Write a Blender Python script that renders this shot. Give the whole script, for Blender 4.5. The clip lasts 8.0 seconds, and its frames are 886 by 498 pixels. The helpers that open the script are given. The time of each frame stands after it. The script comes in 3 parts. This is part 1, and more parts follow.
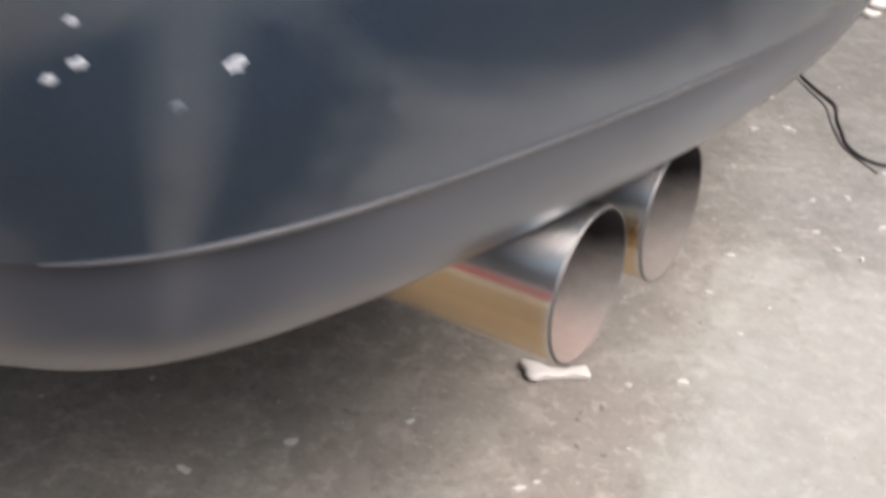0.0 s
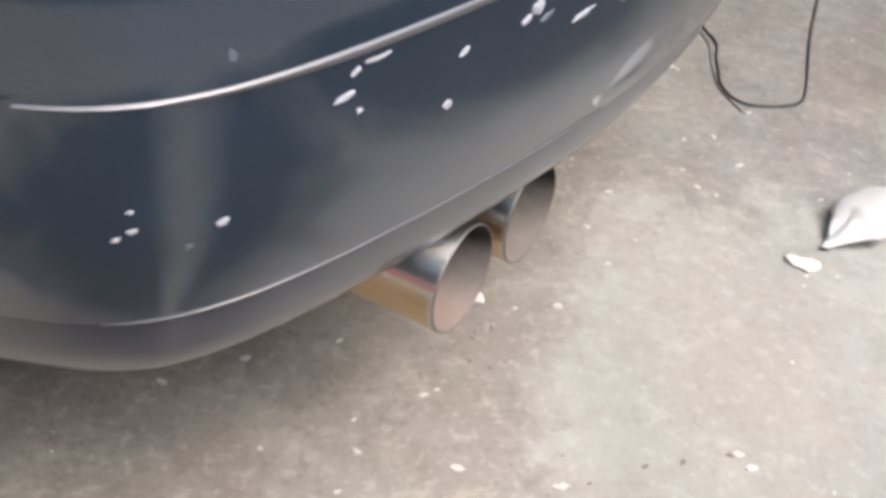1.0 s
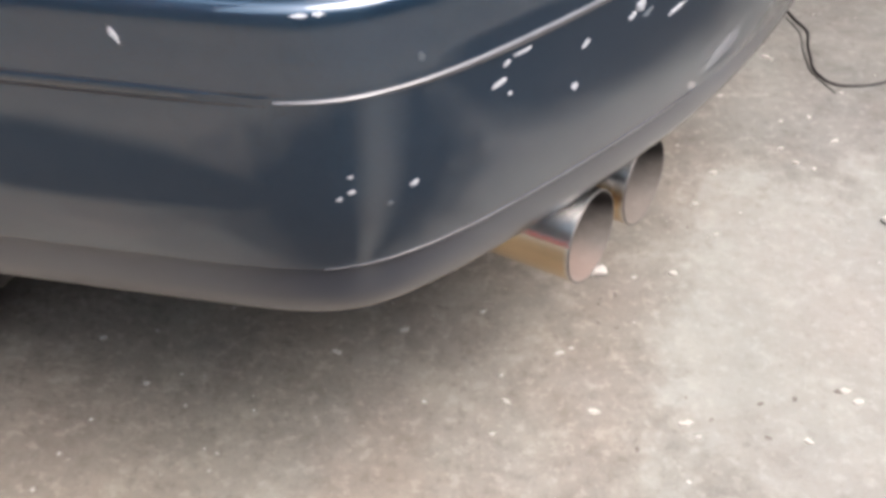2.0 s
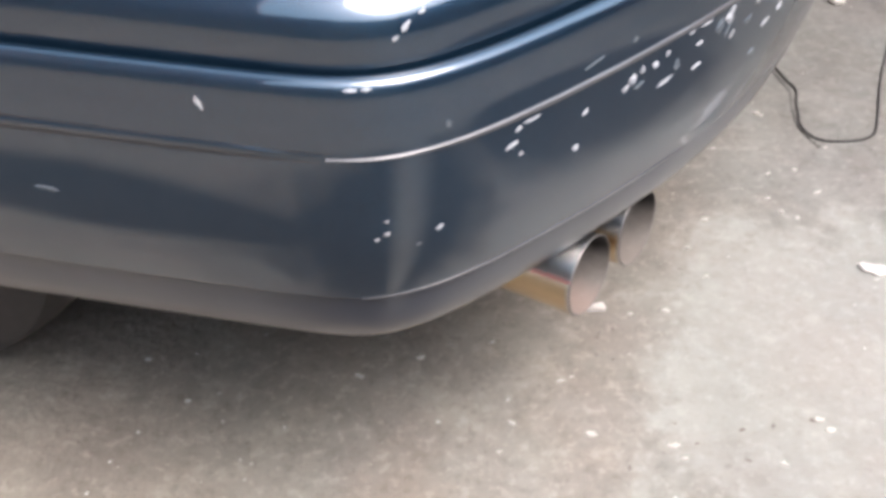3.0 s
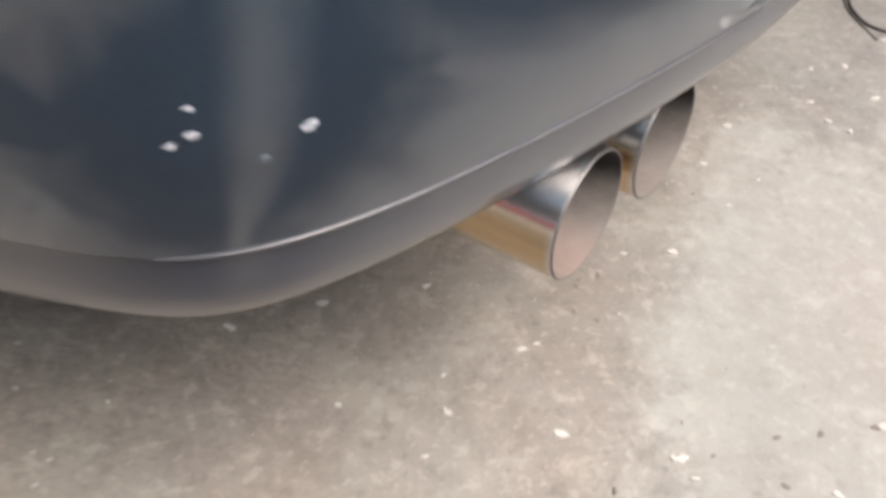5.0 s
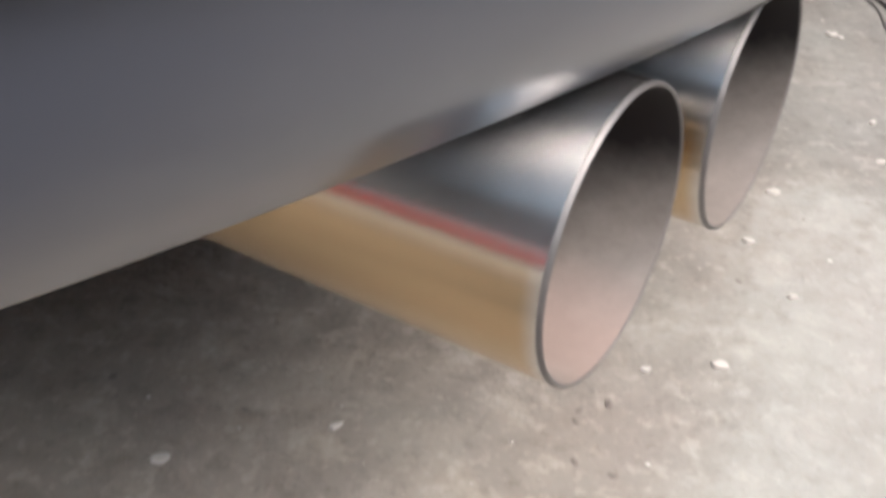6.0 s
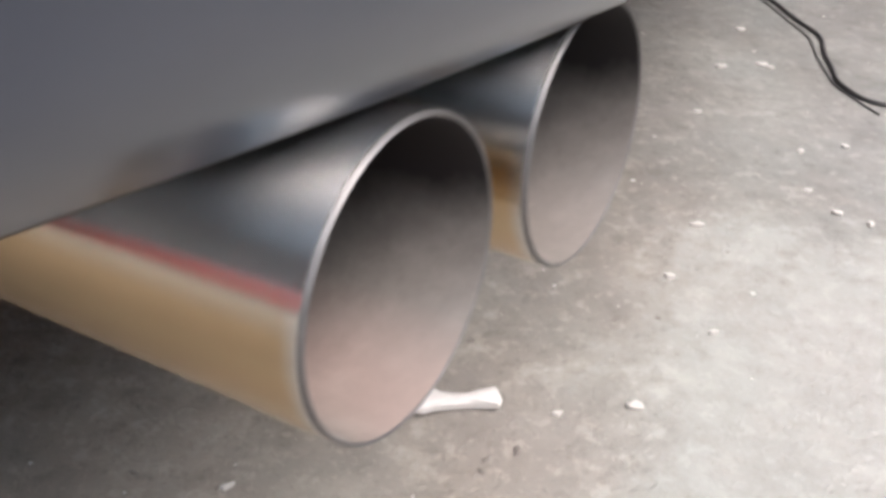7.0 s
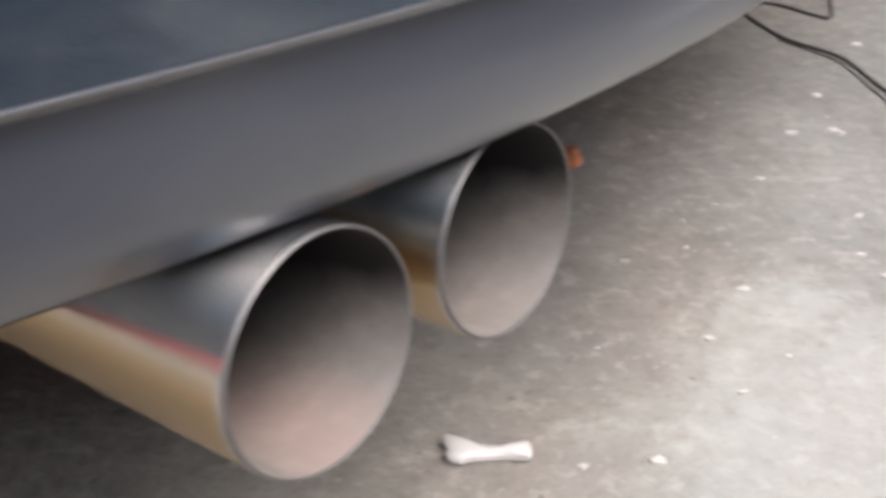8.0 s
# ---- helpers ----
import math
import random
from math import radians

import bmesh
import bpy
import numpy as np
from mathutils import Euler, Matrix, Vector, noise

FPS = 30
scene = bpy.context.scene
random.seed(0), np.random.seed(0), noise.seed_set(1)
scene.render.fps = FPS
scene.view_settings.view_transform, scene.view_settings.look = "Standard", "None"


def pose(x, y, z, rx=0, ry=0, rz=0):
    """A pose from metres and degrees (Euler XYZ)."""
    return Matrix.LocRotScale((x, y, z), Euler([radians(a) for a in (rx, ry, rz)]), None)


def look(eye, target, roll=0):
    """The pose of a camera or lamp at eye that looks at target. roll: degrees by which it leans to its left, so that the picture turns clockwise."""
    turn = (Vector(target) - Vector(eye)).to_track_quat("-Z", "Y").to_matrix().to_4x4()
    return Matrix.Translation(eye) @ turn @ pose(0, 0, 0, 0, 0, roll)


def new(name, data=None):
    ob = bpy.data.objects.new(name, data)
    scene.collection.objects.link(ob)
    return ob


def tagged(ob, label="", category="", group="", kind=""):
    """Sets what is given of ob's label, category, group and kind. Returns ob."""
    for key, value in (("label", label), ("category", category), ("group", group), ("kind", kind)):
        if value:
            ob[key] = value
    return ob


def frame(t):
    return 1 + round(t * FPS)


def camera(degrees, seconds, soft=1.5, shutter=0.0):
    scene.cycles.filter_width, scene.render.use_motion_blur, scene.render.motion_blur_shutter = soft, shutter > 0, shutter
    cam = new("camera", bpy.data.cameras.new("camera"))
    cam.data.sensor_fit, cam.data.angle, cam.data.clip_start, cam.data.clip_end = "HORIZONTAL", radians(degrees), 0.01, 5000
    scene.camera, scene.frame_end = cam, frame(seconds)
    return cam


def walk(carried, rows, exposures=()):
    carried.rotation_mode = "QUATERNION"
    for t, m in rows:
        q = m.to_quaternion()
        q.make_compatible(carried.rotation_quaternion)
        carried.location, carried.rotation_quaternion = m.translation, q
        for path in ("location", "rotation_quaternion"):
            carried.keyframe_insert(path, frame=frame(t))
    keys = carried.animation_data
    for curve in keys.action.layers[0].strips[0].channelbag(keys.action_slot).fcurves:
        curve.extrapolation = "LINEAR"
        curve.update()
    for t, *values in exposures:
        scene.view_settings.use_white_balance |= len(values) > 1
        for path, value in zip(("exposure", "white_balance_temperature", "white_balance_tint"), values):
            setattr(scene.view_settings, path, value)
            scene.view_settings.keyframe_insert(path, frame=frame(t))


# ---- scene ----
cam = camera(45.76, 8.0, soft=3.8, shutter=0.6)
ROWS = [
    (0.0, -0.0238, 0.0434, 0.4838, 56.06, -4.22, -1.05),
    (0.1, -0.0280, 0.0360, 0.4980, 55.74, -4.62, -0.45),
    (0.2, -0.0340, 0.0327, 0.5156, 54.24, -5.10, -0.27),
    (0.3, -0.0403, 0.0318, 0.5354, 51.74, -5.69, -0.57),
    (0.5, -0.0384, 0.0192, 0.5825, 47.98, -6.49, -1.50),
    (0.8, -0.0301, -0.0115, 0.6370, 46.80, -7.34, -2.87),
    (1.0, -0.0231, -0.0439, 0.6578, 47.64, -6.65, -3.19),
    (1.2, -0.0282, -0.0731, 0.6686, 48.01, -5.23, -2.29),
    (1.5, -0.0361, -0.1111, 0.6811, 47.99, -2.09, -1.99),
    (1.7, -0.0451, -0.1334, 0.6959, 48.08, -0.44, -1.60),
    (2.8, -0.0606, -0.2461, 0.7739, 50.76, -0.25, 0.32),
    (3.0, -0.0639, -0.2507, 0.7868, 50.80, -0.60, -0.16),
    (3.2, -0.0649, -0.2485, 0.7995, 51.11, -1.45, -0.64),
    (3.5, -0.0701, -0.2269, 0.8176, 50.56, -2.22, -1.10),
    (3.8, -0.0666, -0.1902, 0.8136, 49.35, -2.94, -1.53),
    (4.0, -0.0606, -0.1572, 0.7845, 47.70, -3.06, -1.26),
    (4.2, -0.0560, -0.1262, 0.7473, 46.86, -3.08, -0.97),
    (4.5, -0.0471, -0.0791, 0.6926, 45.91, -3.25, 0.60),
    (4.7, -0.0467, -0.0399, 0.6524, 44.20, -4.32, 0.75),
    (5.8, 0.0070, 0.1916, 0.3880, 50.10, -4.80, -1.59),
    (6.0, 0.0091, 0.2172, 0.3617, 52.93, -4.76, -1.65),
    (6.2, 0.0112, 0.2268, 0.3502, 54.06, -5.46, -2.17),
    (6.5, 0.0236, 0.2385, 0.3345, 55.07, -6.27, -5.40),
    (6.8, 0.0387, 0.2397, 0.3377, 56.09, -4.25, -6.70),
    (7.0, 0.0527, 0.2297, 0.3546, 55.47, -3.54, -3.52),
    (7.2, 0.0764, 0.2253, 0.3619, 55.64, -2.26, -2.45),
    (7.5, 0.1059, 0.2068, 0.3750, 56.83, -1.04, -0.77),
    (7.8, 0.1135, 0.1921, 0.3880, 58.28, 0.52, 0.86),
    (8.0, 0.1109, 0.1825, 0.3967, 58.27, 1.30, 3.20),
]
SCALE = 1.1
# the camera's own exposure and white balance: seconds, stops, kelvin, tint
BALANCE = [(0.0, 0.10, 6220, 10), (1.0, 0.05, 6270, 10), (1.7, 0.07, 6310, 10), (3.0, 0.16, 6140, 10), (3.5, 0.14, 6110, 10), (4.0, 0.05, 6220, 10), (4.7, 0.06, 6420, 10),
           (5.8, 0.17, 6260, 10), (6.5, 0.20, 6080, 10), (7.5, 0.21, 6000, 9), (8.0, 0.21, 6000, 9)]
STOPS = 0.93      # one setting for the whole walk, on top of the camera's own drift
walk(cam, [(t, pose(SCALE * x, SCALE * y, SCALE * z, rx, ry, rz)) for t, x, y, z, rx, ry, rz in ROWS], [(t, e + STOPS, k, tint) for t, e, k, tint in BALANCE])


# ---- light ----
SUN_HEIGHT, SUN_WAY = 63.0, 130.0
world = bpy.data.worlds.new("sky")
scene.world = world
world.use_nodes = True
wn, wl = world.node_tree.nodes, world.node_tree.links
sky = wn.new("ShaderNodeTexSky")
sky.sky_type = 'NISHITA'
sky.sun_disc = False
sky.sun_elevation = radians(SUN_HEIGHT)
sky.sun_rotation = radians(SUN_WAY)
sky.dust_density = 4.0
haze = wn.new("ShaderNodeHueSaturation")
haze.inputs["Hue"].default_value, haze.inputs["Saturation"].default_value = 0.468, 0.9
wl.new(sky.outputs[0], haze.inputs["Color"])
wl.new(haze.outputs[0], wn["Background"].inputs[0])
wn["Background"].inputs[1].default_value = 0.265
lamp = bpy.data.lights.new("sun", 'SUN')
lamp.energy, lamp.angle, lamp.color = 1.25, radians(42), (1.0, 0.93, 0.83)
sun = new("sun", lamp)
SUN_AT = Vector((math.sin(radians(SUN_WAY)) * math.cos(radians(SUN_HEIGHT)), math.cos(radians(SUN_WAY)) * math.cos(radians(SUN_HEIGHT)), math.sin(radians(SUN_HEIGHT))))
sun.matrix_world = look(SUN_AT * 20, (0, 0, 0))


# ---- materials ----
def material(name):
    m = bpy.data.materials.new(name)
    m.use_nodes = True
    return m, m.node_tree.nodes, m.node_tree.links, m.node_tree.nodes["Principled BSDF"]


def noise_at(n, l, co, scale, detail=4.0, rough=0.55):
    t = n.new("ShaderNodeTexNoise")
    t.inputs["Scale"].default_value, t.inputs["Detail"].default_value, t.inputs["Roughness"].default_value = scale, detail, rough
    l.new(co, t.inputs["Vector"])
    return t.outputs[0]


def ramp_of(n, l, value, stops):
    r = n.new("ShaderNodeValToRGB")
    e = r.color_ramp.elements
    while len(e) < len(stops):
        e.new(0.5)
    for k, (p, c) in zip(e, stops):
        k.position, k.color = p, (*c, 1) if len(c) == 3 else c
    l.new(value, r.inputs[0])
    return r.outputs[0]


def mixed(n, l, fac, a, b, mode='MIX'):
    m = n.new("ShaderNodeMix")
    m.data_type, m.blend_type = 'RGBA', mode
    for socket, v in ((m.inputs[0], fac), (m.inputs[6], a), (m.inputs[7], b)):
        if isinstance(v, (int, float)):
            socket.default_value = v
        elif isinstance(v, tuple):
            socket.default_value = (*v, 1)
        else:
            l.new(v, socket)
    return m.outputs[2]


def relief(n, l, b, heights, strength=0.3):
    last = None
    for h, dist in heights:
        bp = n.new("ShaderNodeBump")
        bp.inputs["Strength"].default_value, bp.inputs["Distance"].default_value = strength, dist
        l.new(h, bp.inputs["Height"])
        if last:
            l.new(last, bp.inputs["Normal"])
        last = bp.outputs[0]
    l.new(last, b.inputs["Normal"])


def plain(name, colour, rough=0.5, metal=0.0, coat=0.0, vary=0.15, grain=40.0, bump=0.1):
    """A surface with mottling at two scales and a little relief."""
    m, n, l, b = material(name)
    co = n.new("ShaderNodeTexCoord").outputs["Object"]
    big, fine = noise_at(n, l, co, grain * 0.15), noise_at(n, l, co, grain, 6)
    lo, hi = tuple(c * (1 - vary) for c in colour), tuple(min(1, c * (1 + vary)) for c in colour)
    c1 = ramp_of(n, l, big, [(0.3, lo), (0.7, hi)])
    c2 = ramp_of(n, l, fine, [(0.3, lo), (0.7, hi)])
    l.new(mixed(n, l, 0.5, c1, c2), b.inputs["Base Color"])
    b.inputs["Roughness"].default_value, b.inputs["Metallic"].default_value = rough, metal
    b.inputs["Coat Weight"].default_value, b.inputs["Coat Roughness"].default_value = coat, 0.05
    if bump:
        relief(n, l, b, [(fine, 0.002)], bump)
    return m


def car_paint():
    """Dark slate-blue metallic paint under clear coat, with dust and a slight orange peel."""
    m, n, l, b = material("blue_car_paint")
    co = n.new("ShaderNodeTexCoord").outputs["Object"]
    flake, cloud, dust = noise_at(n, l, co, 2200, 2), noise_at(n, l, co, 9, 4), noise_at(n, l, co, 35, 8, 0.7)
    base = ramp_of(n, l, flake, [(0.35, (0.011, 0.032, 0.060)), (0.65, (0.017, 0.048, 0.086))])
    base = mixed(n, l, ramp_of(n, l, cloud, [(0.45, (0, 0, 0)), (0.75, (0.03, 0.03, 0.03))]), base, (0.16, 0.17, 0.19))
    base = mixed(n, l, ramp_of(n, l, dust, [(0.4, (0.005, 0.005, 0.005)), (0.8, (0.03, 0.03, 0.03))]), base, (0.22, 0.20, 0.205))
    l.new(base, b.inputs["Base Color"])
    b.inputs["Metallic"].default_value, b.inputs["Roughness"].default_value = 0.7, 0.38
    b.inputs["Specular IOR Level"].default_value, b.inputs["Coat IOR"].default_value = 0.25, 2.0
    b.inputs["Coat Weight"].default_value = 1.0
    r = ramp_of(n, l, cloud, [(0.3, (0.03, 0.03, 0.03)), (0.8, (0.075, 0.075, 0.075))])
    l.new(r, b.inputs["Coat Roughness"])
    relief(n, l, b, [(noise_at(n, l, co, 5, 1), 0.003), (noise_at(n, l, co, 17, 2), 0.0016), (noise_at(n, l, co, 60, 2), 0.0002)], 0.09)
    return m


def concrete():
    """Pale trowelled concrete: cream wash, grey bald patches, brown dirt, pits and specks."""
    m, n, l, b = material("worn_concrete")
    tc = n.new("ShaderNodeTexCoord").outputs["Object"]
    warp = n.new("ShaderNodeVectorMath")
    warp.operation = 'ADD'
    wob = n.new("ShaderNodeTexNoise")
    wob.inputs["Scale"].default_value, wob.inputs["Detail"].default_value = 3.0, 3
    l.new(tc, wob.inputs["Vector"])
    sc = n.new("ShaderNodeVectorMath")
    sc.operation = 'SCALE'
    sc.inputs["Scale"].default_value = 0.07
    l.new(wob.outputs["Color"], sc.inputs[0])
    l.new(tc, warp.inputs[0])
    l.new(sc.outputs[0], warp.inputs[1])
    co = warp.outputs[0]
    patch, blotch, mid, grain, fine = (noise_at(n, l, co, 3.1, 6, 0.68), noise_at(n, l, co, 9, 8, 0.72), noise_at(n, l, co, 34, 6, 0.65), noise_at(n, l, tc, 120, 4, 0.7), noise_at(n, l, tc, 420, 2))
    col = ramp_of(n, l, patch, [(0.36, (0.350, 0.330, 0.307)), (0.50, (0.385, 0.366, 0.342)), (0.64, (0.45, 0.435, 0.408))])
    grey = ramp_of(n, l, blotch, [(0.34, (0.30, 0.287, 0.275)), (0.50, (0.37, 0.352, 0.33)), (0.62, (0.48, 0.462, 0.432))])
    col = mixed(n, l, 0.5, col, grey)
    col = mixed(n, l, ramp_of(n, l, mid, [(0.50, (0, 0, 0)), (0.70, (0.42, 0.42, 0.42))]), col, (0.25, 0.226, 0.205))
    col = mixed(n, l, ramp_of(n, l, mid, [(0.30, (0.75, 0.75, 0.75)), (0.43, (0, 0, 0))]), col, (0.52, 0.50, 0.46))
    fleck = noise_at(n, l, tc, 62, 3, 0.6)
    col = mixed(n, l, ramp_of(n, l, fleck, [(0.56, (0, 0, 0)), (0.65, (0.42, 0.42, 0.42))]), col, (0.60, 0.58, 0.545))
    col = mixed(n, l, ramp_of(n, l, fleck, [(0.34, (0.38, 0.38, 0.38)), (0.42, (0, 0, 0))]), col, (0.235, 0.212, 0.195))
    col = mixed(n, l, ramp_of(n, l, grain, [(0.30, (0.45, 0.45, 0.45)), (0.42, (0, 0, 0))]), col, (0.21, 0.182, 0.16))
    col = mixed(n, l, ramp_of(n, l, grain, [(0.62, (0, 0, 0)), (0.74, (0.5, 0.5, 0.5))]), col, (0.58, 0.56, 0.52))
    chipped = noise_at(n, l, tc, 150, 3, 0.6)
    col = mixed(n, l, ramp_of(n, l, chipped, [(0.59, (0, 0, 0)), (0.67, (0.24, 0.24, 0.24))]), col, (0.62, 0.605, 0.57))
    # earth trodden in around the near flank of the car
    sep = n.new("ShaderNodeSeparateXYZ")
    l.new(co, sep.inputs[0])
    ramp_in = n.new("ShaderNodeMapRange")
    ramp_in.inputs[1].default_value, ramp_in.inputs[2].default_value = 1.85, 0.85
    drift = n.new("ShaderNodeMath")
    drift.operation = 'MULTIPLY_ADD'
    drift.inputs[1].default_value = 2.2
    l.new(patch, drift.inputs[0])
    l.new(sep.outputs[0], drift.inputs[2])
    l.new(drift.outputs[0], ramp_in.inputs[0])
    earth = n.new("ShaderNodeMath")
    earth.operation = 'MULTIPLY'
    l.new(ramp_in.outputs[0], earth.inputs[0])
    earth.inputs[1].default_value = 0.95
    col = mixed(n, l, earth.outputs[0], col, mixed(n, l, 1.0, col, (1.0, 0.928, 0.845), 'MULTIPLY'))
    wash = n.new("ShaderNodeVectorMath")
    wash.operation = 'DISTANCE'
    wash.inputs[1].default_value = (0.54, 0.56, 0.0)
    l.new(co, wash.inputs[0])
    edge = n.new("ShaderNodeMath")
    edge.operation = 'MULTIPLY_ADD'
    l.new(blotch, edge.inputs[0])
    edge.inputs[1].default_value = -0.55
    l.new(wash.outputs["Value"], edge.inputs[2])
    spill = ramp_of(n, l, edge.outputs[0], [(0.0, (0.34, 0.34, 0.34)), (0.10, (0.0, 0.0, 0.0))])
    col = mixed(n, l, spill, col, (0.555, 0.55, 0.522))
    # pinkish and greenish casts in the cement
    col = mixed(n, l, 1.0, col, ramp_of(n, l, noise_at(n, l, co, 5.5, 4, 0.6), [(0.38, (1.0, 0.97, 0.945)), (0.62, (0.98, 0.995, 0.975))]), 'MULTIPLY')
    # shade before the car's corner painted into the floor for the bumper's reflection
    def vector(operation, one, two):
        v = n.new("ShaderNodeVectorMath")
        v.operation = operation
        for socket, value in zip(v.inputs, (one, two)):
            if isinstance(value, tuple):
                socket.default_value = value
            else:
                l.new(value, socket)
        return v.outputs["Value"] if operation in ('DOT_PRODUCT', 'LENGTH') else v.outputs[0]

    def scalar(operation, one, two=0.0):
        v = n.new("ShaderNodeMath")
        v.operation = operation
        for socket, value in zip(v.inputs, (one, two)):
            if isinstance(value, float):
                socket.default_value = value
            else:
                l.new(value, socket)
        return v.outputs[0]

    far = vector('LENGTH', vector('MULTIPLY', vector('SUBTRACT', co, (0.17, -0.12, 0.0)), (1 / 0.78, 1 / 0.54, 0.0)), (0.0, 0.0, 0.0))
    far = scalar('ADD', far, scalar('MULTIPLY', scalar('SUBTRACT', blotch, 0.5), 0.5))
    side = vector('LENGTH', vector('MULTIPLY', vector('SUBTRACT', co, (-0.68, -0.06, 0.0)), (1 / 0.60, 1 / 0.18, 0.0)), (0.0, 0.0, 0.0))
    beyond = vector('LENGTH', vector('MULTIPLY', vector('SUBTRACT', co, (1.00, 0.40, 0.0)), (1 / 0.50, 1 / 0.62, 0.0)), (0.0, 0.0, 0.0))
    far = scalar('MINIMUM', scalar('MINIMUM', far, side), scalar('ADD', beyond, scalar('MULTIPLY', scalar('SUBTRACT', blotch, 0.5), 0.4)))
    mirrored_shade = ramp_of(n, l, far, [(0.62, (0.85, 0.85, 0.85)), (0.98, (0, 0, 0))])
    # a paler gap in that painted shade, for the light streak on the corner
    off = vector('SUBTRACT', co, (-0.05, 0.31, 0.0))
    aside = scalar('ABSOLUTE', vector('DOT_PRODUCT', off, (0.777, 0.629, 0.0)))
    streak_gap = scalar('DIVIDE', aside, scalar('MAXIMUM', vector('DOT_PRODUCT', off, (0.629, -0.777, 0.0)), 0.02))
    mirrored_shade = mixed(n, l, ramp_of(n, l, streak_gap, [(0.07, (0.85, 0.85, 0.85)), (0.33, (0, 0, 0))]), mirrored_shade, (0, 0, 0))
    col = mixed(n, l, mirrored_shade, col, (0.05, 0.047, 0.05))
    # greyer ground along the maroon wall: the weaker light there painted into the colour
    wall_shade = scalar('ADD', vector('DOT_PRODUCT', vector('SUBTRACT', co, (0.715, 1.59, 0.0)), (-0.4067, -0.9135, 0.0)), scalar('MULTIPLY', scalar('SUBTRACT', blotch, 0.5), 0.5))
    col = mixed(n, l, 1.0, col, ramp_of(n, l, wall_shade, [(0.38, (0.70, 0.705, 0.70)), (0.85, (1, 1, 1))]), 'MULTIPLY')
    col = mixed(n, l, 1.0, col, (0.633, 0.645, 0.640), 'MULTIPLY')
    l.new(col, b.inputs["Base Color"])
    b.inputs["Roughness"].default_value = 0.88
    b.inputs["Specular IOR Level"].default_value = 0.3
    relief(n, l, b, [(mid, 0.006), (fleck, 0.0015), (grain, 0.0025), (fine, 0.0008)], 0.8)
    return m


def steel(name, rough, colour, straw, streak):
    """Polished stainless steel with faint lengthwise streaks, smudges and the floor's straw reflection painted
    underneath.
    """
    m, n, l, b = material(name)
    tc = n.new("ShaderNodeTexCoord").outputs["Object"]
    mp = n.new("ShaderNodeMapping")
    mp.inputs["Scale"].default_value = (1, 1, 0.05)
    l.new(tc, mp.inputs[0])
    lines, smudge = noise_at(n, l, mp.outputs[0], 260, 3), noise_at(n, l, tc, 38, 6, 0.7)
    c = ramp_of(n, l, smudge, [(0.35, tuple(v * 0.86 for v in colour)), (0.65, colour)])
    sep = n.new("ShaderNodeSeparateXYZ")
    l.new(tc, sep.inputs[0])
    # straw tone on the lower side stands in for the warm floor's reflection
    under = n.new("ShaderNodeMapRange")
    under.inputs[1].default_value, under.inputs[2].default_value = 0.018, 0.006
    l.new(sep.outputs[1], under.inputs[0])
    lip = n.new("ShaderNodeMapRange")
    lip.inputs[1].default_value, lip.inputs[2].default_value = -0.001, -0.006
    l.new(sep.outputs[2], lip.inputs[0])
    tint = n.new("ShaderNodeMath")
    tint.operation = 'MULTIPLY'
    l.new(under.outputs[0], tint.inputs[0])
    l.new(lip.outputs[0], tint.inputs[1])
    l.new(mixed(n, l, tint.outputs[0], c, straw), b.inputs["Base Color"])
    b.inputs["Metallic"].default_value = 0.97
    b.inputs["Roughness"].default_value = rough
    around = n.new("ShaderNodeTangent")
    around.direction_type, around.axis = 'RADIAL', 'Z'
    l.new(around.outputs[0], b.inputs["Tangent"])
    b.inputs["Anisotropic"].default_value, b.inputs["Anisotropic Rotation"].default_value = 0.95, 0.25
    relief(n, l, b, [(lines, 0.0004)], streak)
    return m


